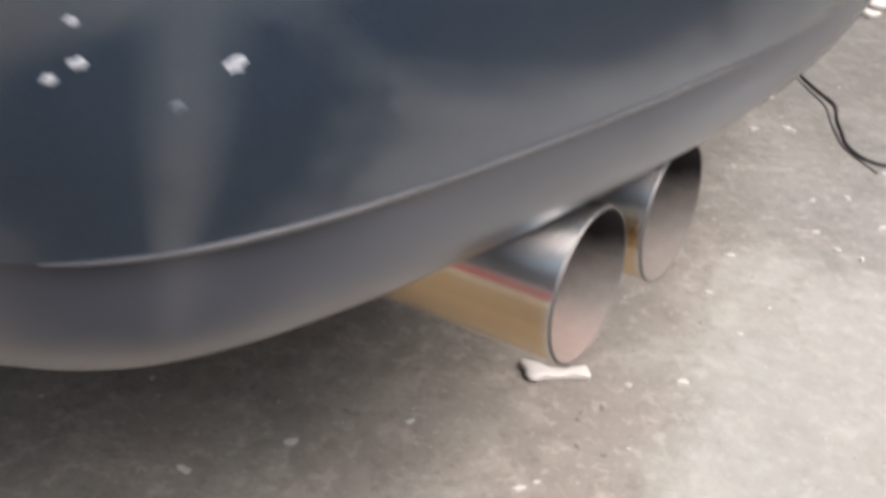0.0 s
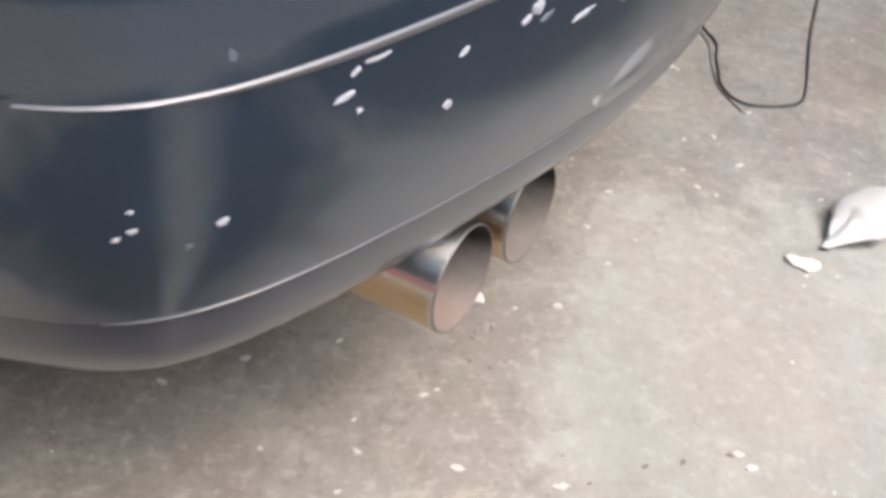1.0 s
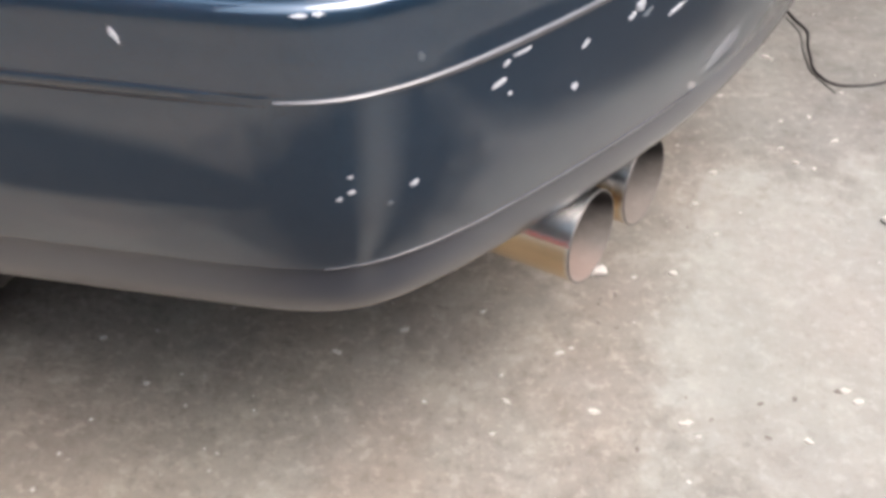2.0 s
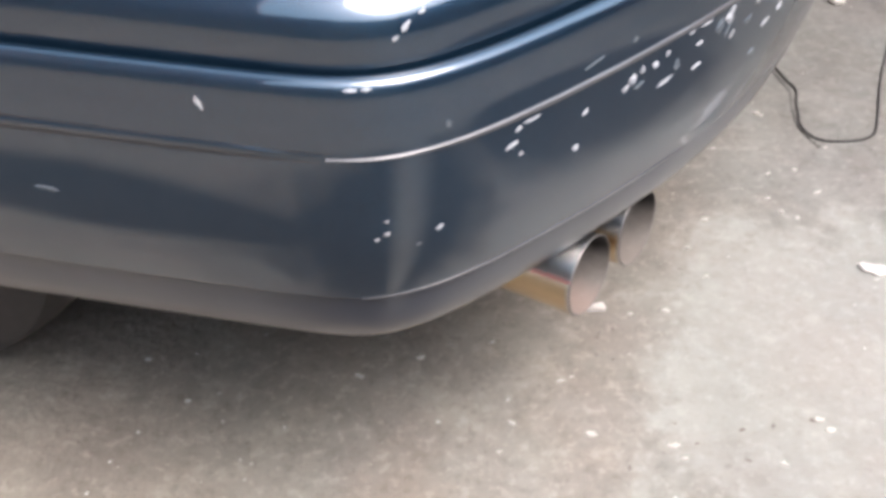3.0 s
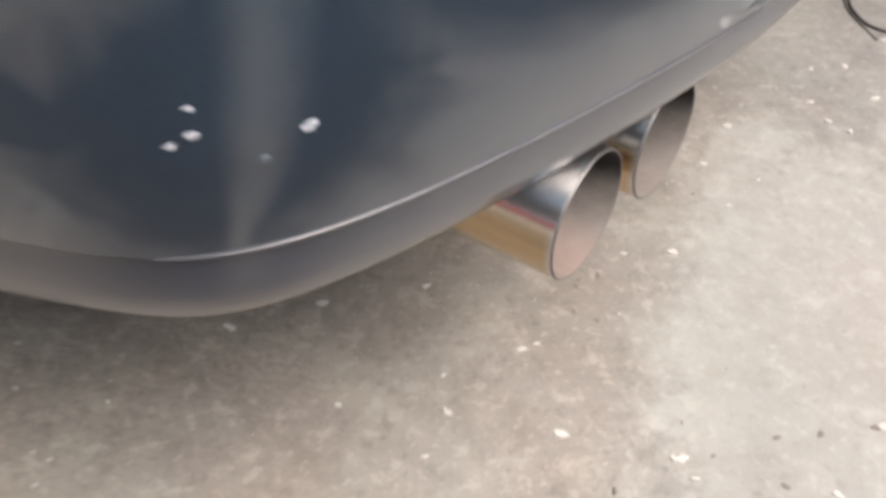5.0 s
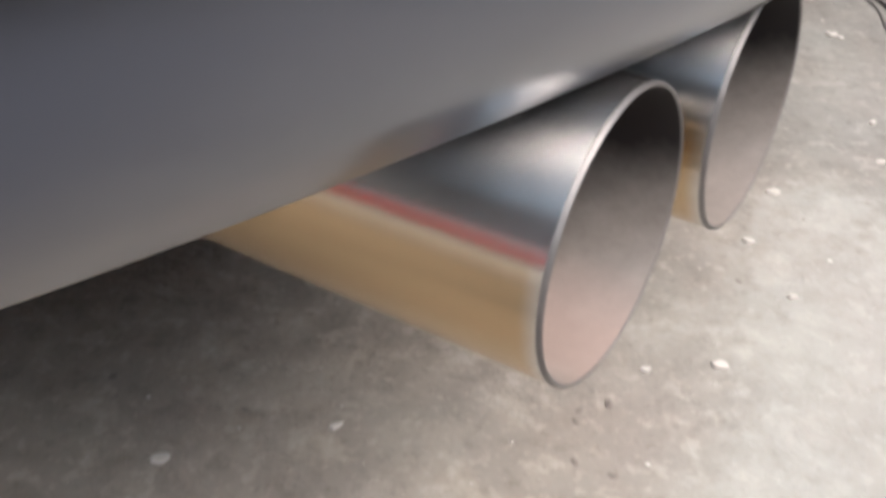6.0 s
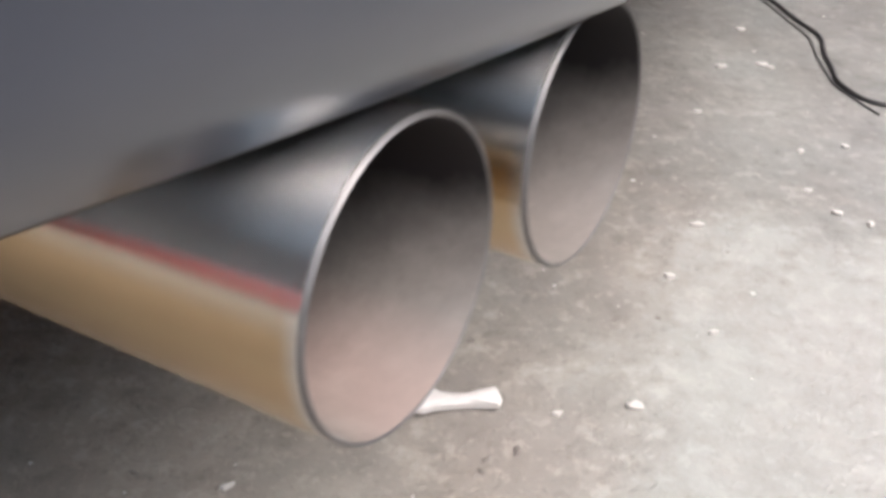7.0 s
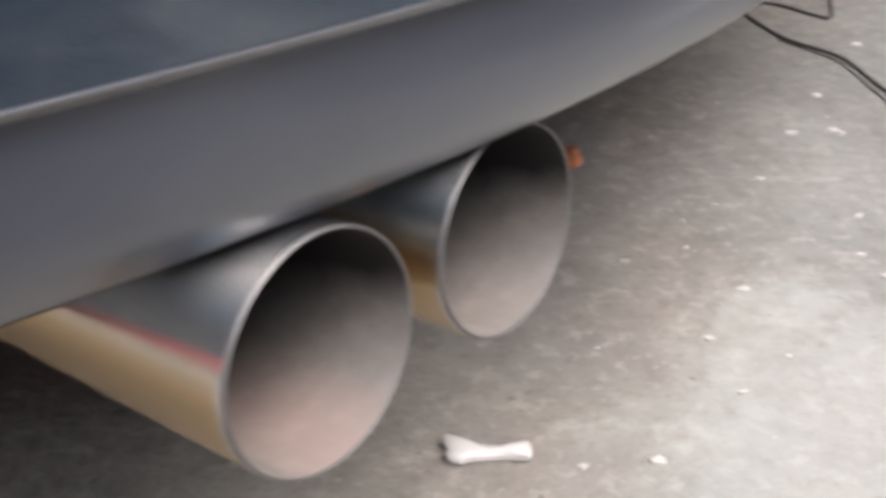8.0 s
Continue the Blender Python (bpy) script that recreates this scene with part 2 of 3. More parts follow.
def bore_with_shade(name, warm):
    """The inside of a tail pipe: dusty grey-pink steel at the mouth, sooty deeper in; shade painted black above, a lit
    part below.
    """
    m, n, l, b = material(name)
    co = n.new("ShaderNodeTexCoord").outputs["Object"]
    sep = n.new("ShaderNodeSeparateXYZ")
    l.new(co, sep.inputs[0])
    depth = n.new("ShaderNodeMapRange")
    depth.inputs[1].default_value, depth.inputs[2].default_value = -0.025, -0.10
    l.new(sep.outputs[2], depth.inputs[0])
    # slanted edge of the painted shade: black above, lit dusty steel below
    lit_below = n.new("ShaderNodeMapRange")
    lit_below.inputs[1].default_value, lit_below.inputs[2].default_value = 0.009, -0.006
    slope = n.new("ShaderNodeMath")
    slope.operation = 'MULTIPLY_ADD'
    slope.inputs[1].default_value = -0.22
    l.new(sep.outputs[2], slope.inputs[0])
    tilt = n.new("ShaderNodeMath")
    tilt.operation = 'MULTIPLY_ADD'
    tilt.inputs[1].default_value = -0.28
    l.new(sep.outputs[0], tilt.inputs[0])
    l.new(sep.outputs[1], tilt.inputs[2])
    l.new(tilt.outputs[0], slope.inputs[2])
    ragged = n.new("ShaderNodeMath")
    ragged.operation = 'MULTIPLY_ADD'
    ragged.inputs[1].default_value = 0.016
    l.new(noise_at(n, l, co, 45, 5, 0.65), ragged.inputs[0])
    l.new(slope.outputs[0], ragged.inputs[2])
    l.new(ragged.outputs[0], lit_below.inputs[0])
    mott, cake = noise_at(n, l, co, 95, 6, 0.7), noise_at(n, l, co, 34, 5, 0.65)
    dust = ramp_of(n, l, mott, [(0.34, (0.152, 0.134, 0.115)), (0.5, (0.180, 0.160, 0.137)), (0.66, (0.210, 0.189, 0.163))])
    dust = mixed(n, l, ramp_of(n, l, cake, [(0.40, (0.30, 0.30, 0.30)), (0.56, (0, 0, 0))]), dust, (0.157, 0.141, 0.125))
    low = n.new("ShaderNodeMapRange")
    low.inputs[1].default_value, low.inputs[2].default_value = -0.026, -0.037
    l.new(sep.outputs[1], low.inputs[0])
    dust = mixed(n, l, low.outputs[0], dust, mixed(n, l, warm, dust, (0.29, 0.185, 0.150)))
    col = mixed(n, l, lit_below.outputs[0], (0.016, 0.013, 0.013), dust)
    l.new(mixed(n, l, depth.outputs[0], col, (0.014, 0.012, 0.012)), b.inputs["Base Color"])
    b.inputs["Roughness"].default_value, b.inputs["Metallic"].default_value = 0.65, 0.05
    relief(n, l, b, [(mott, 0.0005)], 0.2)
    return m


PAINT = car_paint()
CONCRETE = concrete()
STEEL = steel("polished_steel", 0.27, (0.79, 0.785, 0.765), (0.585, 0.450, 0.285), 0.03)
SOOTY_SHADED, DUSTY_SHADED = bore_with_shade("sooty_shaded_bore", 0.4), bore_with_shade("dusty_shaded_bore", 0.08)
BRUSHED = plain("brushed_lip_steel", (0.20, 0.19, 0.18), 0.52, 0.8, 0, 0.2, 120, 0.1)
RUBBER = plain("tyre_rubber", (0.045, 0.042, 0.04), 0.8, 0, 0, 0.2, 60, 0.3)
UNDER = plain("dark_underside", (0.02, 0.018, 0.017), 0.9, 0, 0, 0.3, 30, 0.2)
VALANCE = plain("dusty_grey_valance", (0.040, 0.045, 0.059), 0.45, 0, 0.9, 0.16, 22, 0.03)
VALANCE.node_tree.nodes["Principled BSDF"].inputs["Coat IOR"].default_value = 1.65
VALANCE.node_tree.nodes["Principled BSDF"].inputs["Coat Roughness"].default_value = 0.2
GAP = plain("dark_groove", (0.022, 0.022, 0.025), 0.7, 0, 0, 0.2, 60, 0.0)
BEAD = plain("bright_bead_and_glint", (0.15, 0.148, 0.152), 0.35, 0.5, 0.3, 0.15, 60, 0.05)
PRIMER = plain("bare_white_primer", (0.40, 0.415, 0.44), 0.6, 0, 0, 0.15, 300, 0.1)
SCRATCH = plain("pale_scratch", (0.10, 0.12, 0.14), 0.55, 0, 0, 0.12, 300, 0.1)
WHITE = plain("white_plastic", (0.59, 0.56, 0.515), 0.5, 0, 0, 0.06, 60, 0.15)
FILM = plain("white_plastic_film", (0.42, 0.415, 0.405), 0.4, 0, 0, 0.03, 60, 0.05)
FLAKE = plain("plaster_flake", (0.47, 0.445, 0.40), 0.85, 0, 0, 0.12, 120, 0.3)
STONE = plain("dark_grit", (0.17, 0.147, 0.128), 0.9, 0, 0, 0.3, 150, 0.4)
CABLE = plain("black_cable", (0.035, 0.032, 0.031), 0.6, 0, 0, 0.3, 90, 0.2)
MAROON = plain("maroon_wall_paint", (0.13, 0.048, 0.05), 0.7, 0, 0, 0.25, 5, 0.4)
PLINTH = plain("red_plinth_paint", (0.72, 0.07, 0.055), 0.65, 0, 0, 0.2, 5, 0.3)
PALE = plain("pale_mortar", (0.66, 0.63, 0.60), 0.9, 0, 0, 0.15, 40, 0.4)
WALL = plain("grey_wall_plaster", (0.36, 0.365, 0.37), 0.9, 0, 0, 0.2, 4, 0.4)
DARK = plain("dark_blocker_boards", (0.20, 0.165, 0.175), 0.85, 0, 0, 0.3, 6, 0.3)
BOARDS = plain("unseen_wall_boards", (0.27, 0.225, 0.235), 0.85, 0, 0, 0.25, 6, 0.3)
SOFFIT = plain("unseen_canopy_boards", (0.62, 0.51, 0.53), 0.85, 0, 0, 0.25, 6, 0.3)
RUST = plain("orange_rust", (0.27, 0.10, 0.045), 0.9, 0, 0, 0.35, 120, 0.5)
GLASS = plain("dark_window_glass", (0.01, 0.012, 0.014), 0.06, 0, 0, 0.2, 3, 0.0)
RIM = plain("dusty_grey_rim", (0.30, 0.30, 0.31), 0.45, 0.6, 0, 0.2, 40, 0.1)


# ---- building blocks ----
def mesh_of(name, verts, faces, mat, smooth=True, sharp=None):
    me = bpy.data.meshes.new(name)
    me.from_pydata([tuple(v) for v in verts], [], faces)
    me.materials.append(mat)
    if smooth:
        me.polygons.foreach_set("use_smooth", [True] * len(me.polygons))
        if sharp:
            me.set_sharp_from_angle(angle=radians(sharp))
    me.update()
    return me


def part(name, me, parent=None, label="", at=None):
    ob = new(name, me)
    if parent:
        ob.parent = parent
    if at is not None:
        ob.matrix_basis = at
    if label:
        tagged(ob, label)
    return ob


def box(x0, y0, z0, x1, y1, z1):
    v = [(x, y, z) for z in (z0, z1) for x, y in ((x0, y0), (x1, y0), (x1, y1), (x0, y1))]
    return v, [(3, 2, 1, 0), (4, 5, 6, 7), (0, 1, 5, 4), (1, 2, 6, 5), (2, 3, 7, 6), (3, 0, 4, 7)]


# plan line of the bumper: arc length from the corner and heading in degrees
HEADING = [(-0.50, -12.0), (-0.25, -11.5), (-0.15, -11.0), (-0.11, -5.0), (-0.05, 27.0), (0.0, 37.0), (0.05, 41.0), (0.12, 43.0), (0.25, 46.5), (0.33, 50.5), (0.43, 55.5), (0.52, 60.0), (0.62, 64.0), (0.78, 66.0)]
CENTRE_S, AXIS = 0.78, 156.0      # the car's middle line and its forward heading
FWD = Vector((math.cos(radians(AXIS)), math.sin(radians(AXIS)), 0))
RIGHT = Vector((FWD.y, -FWD.x, 0))
STEP = 0.0075
svals = np.arange(-0.50, CENTRE_S + STEP / 2, STEP)
hd = np.interp(svals, [a for a, _ in HEADING], [b for _, b in HEADING])
hd = np.convolve(np.pad(hd, 4, mode="edge"), np.ones(9) / 9, "valid")
hd = np.radians(hd)
px = np.cumsum(np.cos(hd)) * STEP
py = np.cumsum(np.sin(hd)) * STEP
i0 = int(np.argmin(abs(svals)))
px, py = px - px[i0] - 0.0294, py - py[i0] + 0.3219
MID = Vector((px[-1], py[-1], 0))


def mirrored(pts):
    """The half line and its mirror image in the car's middle line."""
    out = list(pts)
    for p, n in reversed(pts[:-1]):
        out.append((p - RIGHT * 2 * (p - MID).dot(RIGHT), n - RIGHT * 2 * n.dot(RIGHT)))
    return out


def half_line(first=-0.50, last=9.0):
    return [(Vector((x, y, 0)), Vector((-math.sin(h), math.cos(h), 0))) for s, x, y, h in zip(svals, px, py, hd) if first - 1e-6 <= s <= last + 1e-6]


def whole_line():
    """The same line carried forward along the flank to the nose."""
    p0, n0 = half_line()[0]
    h0, fwd_h = hd[0], radians(AXIS - 180)
    pts, p = [], p0.copy()
    for k in range(1, 84):
        u = min(1.0, k * 0.045 / 0.7)
        h = h0 + (fwd_h - h0) * u
        if k * 0.045 > 3.0:
            h = fwd_h - radians(80) * ((k * 0.045 - 3.0) / 0.75) ** 1.5
        p = p - Vector((math.cos(h), math.sin(h), 0)) * 0.045
        if (p - MID).dot(RIGHT) > -0.02:
            break
        pts.append((p.copy(), Vector((-math.sin(h), math.cos(h), 0))))
    return mirrored(list(reversed(pts)) + half_line())


def sag(s, z):
    """How far the bumper's lower edges rise at the corner and sink along the rear."""
    def ease(u):
        u = min(1.0, max(0.0, u))
        return u * u * (3 - 2 * u)
    rear, low, crease = ease((s + 0.10) / 0.40), 1 - ease((z - 0.350) / 0.045), ease((z - 0.30) / 0.045)
    return low * ((0.0035 + 0.0015 * crease) * (1 - rear) - (0.0050 - 0.0018 * crease) * rear)


def loft(name, profile, mat, sharp=40, path=None, loop=False, slim=0.0, edge=False, rounder=0):
    """Sweeps a profile of (height, inset) along a plan line."""
    path = path or mirrored(half_line())
    verts, faces, k, c = [], [], len(profile), len(path)
    # a rounder corner higher up: each point is drawn towards the mean of its neighbours
    soft = []
    for i, (p, n) in enumerate(path):
        near = [path[(i + j) % c] for j in range(-rounder, rounder + 1)]
        close = rounder and (near[0][0] - near[-1][0]).length < 0.0076 * 2 * rounder
        soft.append((sum((q for q, _ in near), Vector()) / len(near), sum((m for _, m in near), Vector()).normalized()) if close else (p, n))
    for i, (p, n) in enumerate(path):
        ahead = min(1.0, max(0.0, ((p - MID).dot(FWD) - 0.75) / 0.9)) if slim else 0.0
        for z, inset in profile:
            lie = inset if inset < 0.06 else 0.06 + (inset - 0.06) * (1 - slim * ahead)
            w = min(1.0, max(0.0, (z - 0.5615) / 0.09))
            q = (p + n * lie).lerp(soft[i][0] + soft[i][1] * lie, w * w * (3 - 2 * w))
            verts.append((q.x, q.y, z + (sag(svals[0] + min(i, c - 1 - i) * STEP, z) if edge else 0.0)))
    for i in range(c if loop else c - 1):
        for j in range(k - 1):
            a, b = i * k + j, ((i + 1) % c) * k + j
            faces.append((a, b, b + 1, a + 1))
    return mesh_of(name, verts, faces, mat, True, sharp)


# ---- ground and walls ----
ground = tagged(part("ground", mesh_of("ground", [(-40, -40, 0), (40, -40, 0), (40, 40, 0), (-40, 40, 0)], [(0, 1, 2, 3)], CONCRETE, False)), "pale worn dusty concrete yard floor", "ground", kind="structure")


def wall(name, x, y, heading, length, height, thick, mat, label):
    """An upright wall that starts at x, y and runs along a heading."""
    v, f = box(0, 0, -0.05, length, thick, height)
    return tagged(part(name, mesh_of(name, v, f, mat, False), at=pose(x, y, 0, 0, 0, heading)), label, "wall", kind="structure")


wall("wall_maroon", 0.715, 1.590, -24.0, 5.0, 1.6, 0.2, MAROON, "maroon painted wall along the yard")
v, f = box(0, -0.022, 0, 5.0, -0.002, 0.018)
tagged(part("baseboard", mesh_of("baseboard", v, f, PALE, False), at=pose(0.715, 1.590, 0, 0, 0, -24.0)), "pale mortar line at the foot of the wall", "trim", kind="structure")
# unseen walls placed for reflections in paint and pipes, and to cut skylight
wall("unseen_wall_back", -7.0, -3.6, 0.0, 6.35, 3.2, 0.25, BOARDS, "unseen grey-brown boarded wall placed for its dark reflection")
wall("unseen_wall_low", -0.64, -3.6, 0.0, 3.6, 2.9, 0.25, WALL, "unseen grey wall added to cut low skylight")
wall("unseen_wall_side", -4.2, -6.0, 90.0, 12.4, 6.8, 0.25, WALL, "unseen tall grey wall placed for its reflection")
# unseen walls added to keep sky light from under the car
wall("blocker_return", 0.715, 1.590, 66.0, 0.75, 3.4, 0.2, DARK, "unseen dark return wall added to block light")
wall("blocker_north", 1.005, 2.30, 156.0, 6.0, 3.4, -0.2, DARK, "unseen dark wall added beyond the car's far flank to block light")
# unseen coloured bands added for the red and grey lines mirrored in the car
v, f = box(-4.19, -3.29, 0.0, -4.14, 6.3, 0.58)
tagged(part("reflected_plinth", mesh_of("reflected_plinth", v, f, PLINTH, False)), "unseen red plinth added for the red line mirrored in the pipes", "wall", kind="structure")
v, f = box(-4.1, -3.346, 0.0, -0.66, -3.30, 0.95)
tagged(part("reflected_plinth", mesh_of("reflected_plinth", v, f, WALL, False)), "unseen grey wall base added for its reflection in the bumper", "wall", kind="structure")

# unseen wall added to cut low sky light across the yard
wall("blocker_across", 2.97, -3.4, 72.0, 4.2, 3.0, 0.25, DARK, "unseen dark wall added across the yard to block light")

# unseen roof sheet added so the body panel mirrors something dark on its left
v, f = box(0.72, -4.5, 2.70, 2.3, -1.15, 2.82)
tagged(part("unseen_canopy", mesh_of("unseen_canopy", [MID + FWD * a + RIGHT * b + Vector((0, 0, c)) for a, b, c in v], [q[::-1] for q in f], SOFFIT, False)), "unseen boarded canopy added for the dark reflection on the body", "roof", kind="structure")

# ---- the car ----
car = tagged(new("car"), "dark blue car with chipped paint on its rear bumper", "car")
BUMPER = [(0.33, 0.10), (0.292, 0.085), (0.290, 0.05), (0.2915, 0.037), (0.296, 0.031), (0.303, 0.0255), (0.312, 0.0212), (0.322, 0.0180), (0.335, 0.0160), (0.346, 0.0150), (0.349, 0.0145), (0.352, 0.0095),
          (0.356, 0.0085), (0.38, 0.0035), (0.41, 0.0), (0.44, -0.001), (0.474, 0.0), (0.490, 0.0005),
          (0.500, 0.0013), (0.508, 0.0022), (0.514, 0.0031), (0.520, 0.0038), (0.527, 0.0046), (0.531, 0.0056), (0.5335, 0.0068), (0.5352, 0.0085), (0.5364, 0.0108), (0.5370, 0.0135), (0.5366, 0.0155), (0.5350, 0.0165), (0.525, 0.0172), (0.505, 0.0175)]
SPLIT = 11
bumper = part("rear_bumper", loft("rear_bumper", BUMPER[SPLIT - 1:], PAINT, edge=True), car, "dark blue moulded bumper with white paint chips")
part("valance", loft("valance", BUMPER[4:SPLIT], VALANCE, edge=True), bumper, "dusty dark grey lower edge")
# the black gap over the pipes is shade, put into this dark underside
part("lip_underside", loft("lip_underside", BUMPER[:5], UNDER, edge=True), bumper, "underside of the bumper with its shade painted dark")
FACE = BUMPER[3:-4]
SILL = [(0.246, 0.13), (0.27, 0.12), (0.30, 0.055), (0.500, 0.0300), (0.515, 0.0215), (0.530, 0.0203)]
BODY = SILL + [(0.545, 0.0205), (0.5565, 0.0213), (0.5645, 0.0225), (0.5715, 0.0249), (0.5775, 0.0291), (0.5835, 0.0348), (0.5935, 0.0453), (0.6065, 0.0598), (0.6265, 0.0813), (0.6565, 0.1141), (0.6865, 0.1455), (0.7165, 0.1778),
               (0.7465, 0.2123), (0.7965, 0.2733), (0.8565, 0.3263), (0.9015, 0.3563), (0.9215, 0.3813), (0.9265, 0.4063)]
body = part("body", loft("body", BODY, PAINT, 40, whole_line(), True, 0.7, rounder=32), car)


def plate(name, z, inset, mat, slim=0.0, up=True):
    """A level sheet that fills the plan line at one height."""
    ring = []
    for p, n in whole_line():
        ahead = min(1.0, max(0.0, ((p - MID).dot(FWD) - 0.75) / 0.9)) if slim else 0.0
        q = p + n * (0.06 + (inset - 0.06) * (1 - slim * ahead))
        ring.append((q.x, q.y, z))
    return mesh_of(name, ring, [tuple(range(len(ring)))], mat, False)


part("deck", plate("deck", 0.9255, 0.396, PAINT, 0.7), car)
part("underside", plate("underside", 0.247, 0.125, UNDER), car, "dark dirty underside")


def cabin():
    """The glasshouse and roof as rounded rings that narrow upward."""
    rings = [(0.90, 1.35, 0.72, 2.10), (1.05, 1.18, 0.68, 2.06), (1.28, 0.90, 0.60, 2.02), (1.36, 0.80, 0.56, 2.02), (1.40, 0.66, 0.46, 2.02), (1.415, 0.3, 0.2, 2.02)]
    n, verts = 48, []
    for z, a, b, mid in rings:
        for i in range(n):
            t = 2 * math.pi * i / n
            c, w = math.cos(t), math.sin(t)
            q = MID + FWD * (mid + a * math.copysign(abs(c) ** 0.55, c)) + RIGHT * (b * math.copysign(abs(w) ** 0.55, w))
            verts.append((q.x, q.y, z))
    def band(i0, i1):
        return [(k * n + i, k * n + (i + 1) % n, (k + 1) * n + (i + 1) % n, (k + 1) * n + i) for k in range(i0, i1) for i in range(n)]
    part("window_band", mesh_of("window_band", verts, band(0, 2), GLASS, True, 50), car, "dark glass windows")
    part("roof", mesh_of("roof", verts, band(2, 5) + [tuple(5 * n + i for i in range(n))], PAINT, True, 50), car)


cabin()


def flank_seal():
    """Closes the bumper's ends toward the wheel arch."""
    return loft("arch_lining", [(0.29, 0.04), (0.53, 0.035), (0.53, 0.30), (0.29, 0.30)], UNDER, 30, half_line(-0.50, -0.44))


part("arch_lining", flank_seal(), car, "dark wheel arch lining")


def surface(s, z, lift=0.0):
    """A point on the skin of the bumper or the panel over it, at arc length s and height z."""
    x, y, h = np.interp(s, svals, px), np.interp(s, svals, py), np.interp(s, svals, hd)
    table = FACE if z <= 0.537 else BODY[len(SILL):]
    inset = np.interp(z, [a for a, _ in table], [b for _, b in table]) - lift
    return Vector((x - math.sin(h) * inset, y + math.cos(h) * inset, z))


def ribbon(name, s0, s1, z, half, lift, mat, parent, rise=0.0, label=""):
    """A narrow rounded strip laid along the bumper's skin."""
    n = max(6, int((s1 - s0) / 0.012))
    prof = [(-1.0, -0.001), (-0.75, lift * 0.75), (0.0, lift), (0.75, lift * 0.75), (1.0, -0.001)]
    verts, faces = [], []
    for i in range(n + 1):
        s = s0 + (s1 - s0) * i / n
        w = half * min(1.0, 0.2 + 5 * min(i, n - i) / n)
        for a, up in prof:
            verts.append(surface(s, z + rise * (s - s0) + a * w, up) + Vector((0, 0, sag(s, z))))
    for i in range(n):
        for j in range(4):
            a = i * 5 + j
            faces.append((a, a + 5, a + 6, a + 1))
    return part(name, mesh_of(name, verts, faces, mat, True, 60), parent, label)


ribbon("trim_bead", -0.118, 0.77, 0.4845, 0.0024, 0.0022, BEAD, bumper, 0.0, "worn bright bead along the bumper")
ribbon("trim_strip", -0.49, -0.120, 0.4865, 0.0036, 0.0009, PAINT, bumper)
ribbon("groove", -0.49, -0.112, 0.4920, 0.0009, 0.0003, GAP, bumper, -0.010, "dark groove")
ribbon("groove", -0.49, -0.122, 0.4815, 0.0010, 0.0003, GAP, bumper, 0.0, "dark groove")
ribbon("groove", -0.49, -0.10, 0.3505, 0.0009, 0.0003, GAP, bumper, 0.0, "dark groove")
# body-coloured crease; its sun glint is laid on as a pale strip
ribbon("edge_glint", -0.100, 0.26, 0.3515, 0.0026, 0.0014, BEAD, bumper, 0.0, "lower edge with its glint painted in")


def chip(s, z, length, height, turn, parent, mat, seed):
    """A flake of missing paint: an uneven patch that follows the skin, with a thin step at its edge."""
    r = random.Random(seed)
    k = 11
    ring = []
    for i in range(k):
        a = 2 * math.pi * i / k
        d = r.uniform(0.45, 1.0)
        u, w = length / 2 * d * math.cos(a), height / 2 * d * math.sin(a)
        ring.append((u * math.cos(turn) - w * math.sin(turn), u * math.sin(turn) + w * math.cos(turn)))
    verts = [surface(s, z, 0.0007)]
    verts += [surface(s + u * 0.85, z + w * 0.85, 0.0006) for u, w in ring]
    verts += [surface(s + u, z + w, -0.0002) for u, w in ring]
    faces = [(0, 1 + i, 1 + (i + 1) % k) for i in range(k)]
    faces += [(1 + i, 1 + k + i, 1 + k + (i + 1) % k, 1 + (i + 1) % k) for i in range(k)]
    name = "paint_chip" if mat is PRIMER else "scratch"
    return part(name, mesh_of(name, verts, faces, mat, True, 50), parent)


# arc length, height, length, width (millimetres), turn in degrees
NEAR_CHIPS = [
    (0.018, 0.463, 16, 6, 12), (0.024, 0.474, 9, 5, 20), (0.036, 0.477, 20, 4, 3), (0.027, 0.453, 6, 4, 10), (0.093, 0.461, 12, 6, 25), (0.085, 0.433, 9, 7, 10),
    (-0.042, 0.418, 9, 7, 10), (-0.080, 0.422, 9, 5, 12), (-0.087, 0.418, 6, 4, 10), (-0.080, 0.433, 5, 3, 0)]
FAR_CHIPS = [
    (0.147, 0.466, 14, 16, 23), (0.158, 0.470, 10, 9, 60), (0.138, 0.462, 14, 6, 13), (0.175, 0.468, 10, 13, 75), (0.190, 0.472, 8, 6, 15), (0.190, 0.448, 28, 5, 8), (0.235, 0.444, 22, 6, 8),
    (0.235, 0.464, 13, 5, 5), (0.222, 0.4785, 15, 3, 4), (0.243, 0.4785, 22, 3, 3), (0.280, 0.470, 14, 20, 75), (0.284, 0.476, 12, 12, 20), (0.288, 0.452, 12, 5, 40), (0.333, 0.468, 18, 10, 20), (0.355, 0.438, 22, 7, 12),
    (0.398, 0.468, 22, 24, 70), (0.404, 0.476, 26, 12, 20), (0.385, 0.456, 12, 20, 75), (0.385, 0.442, 22, 13, 25), (0.450, 0.459, 22, 20, 60), (0.470, 0.448, 20, 12, 20), (0.418, 0.474, 18, 9, 30)]
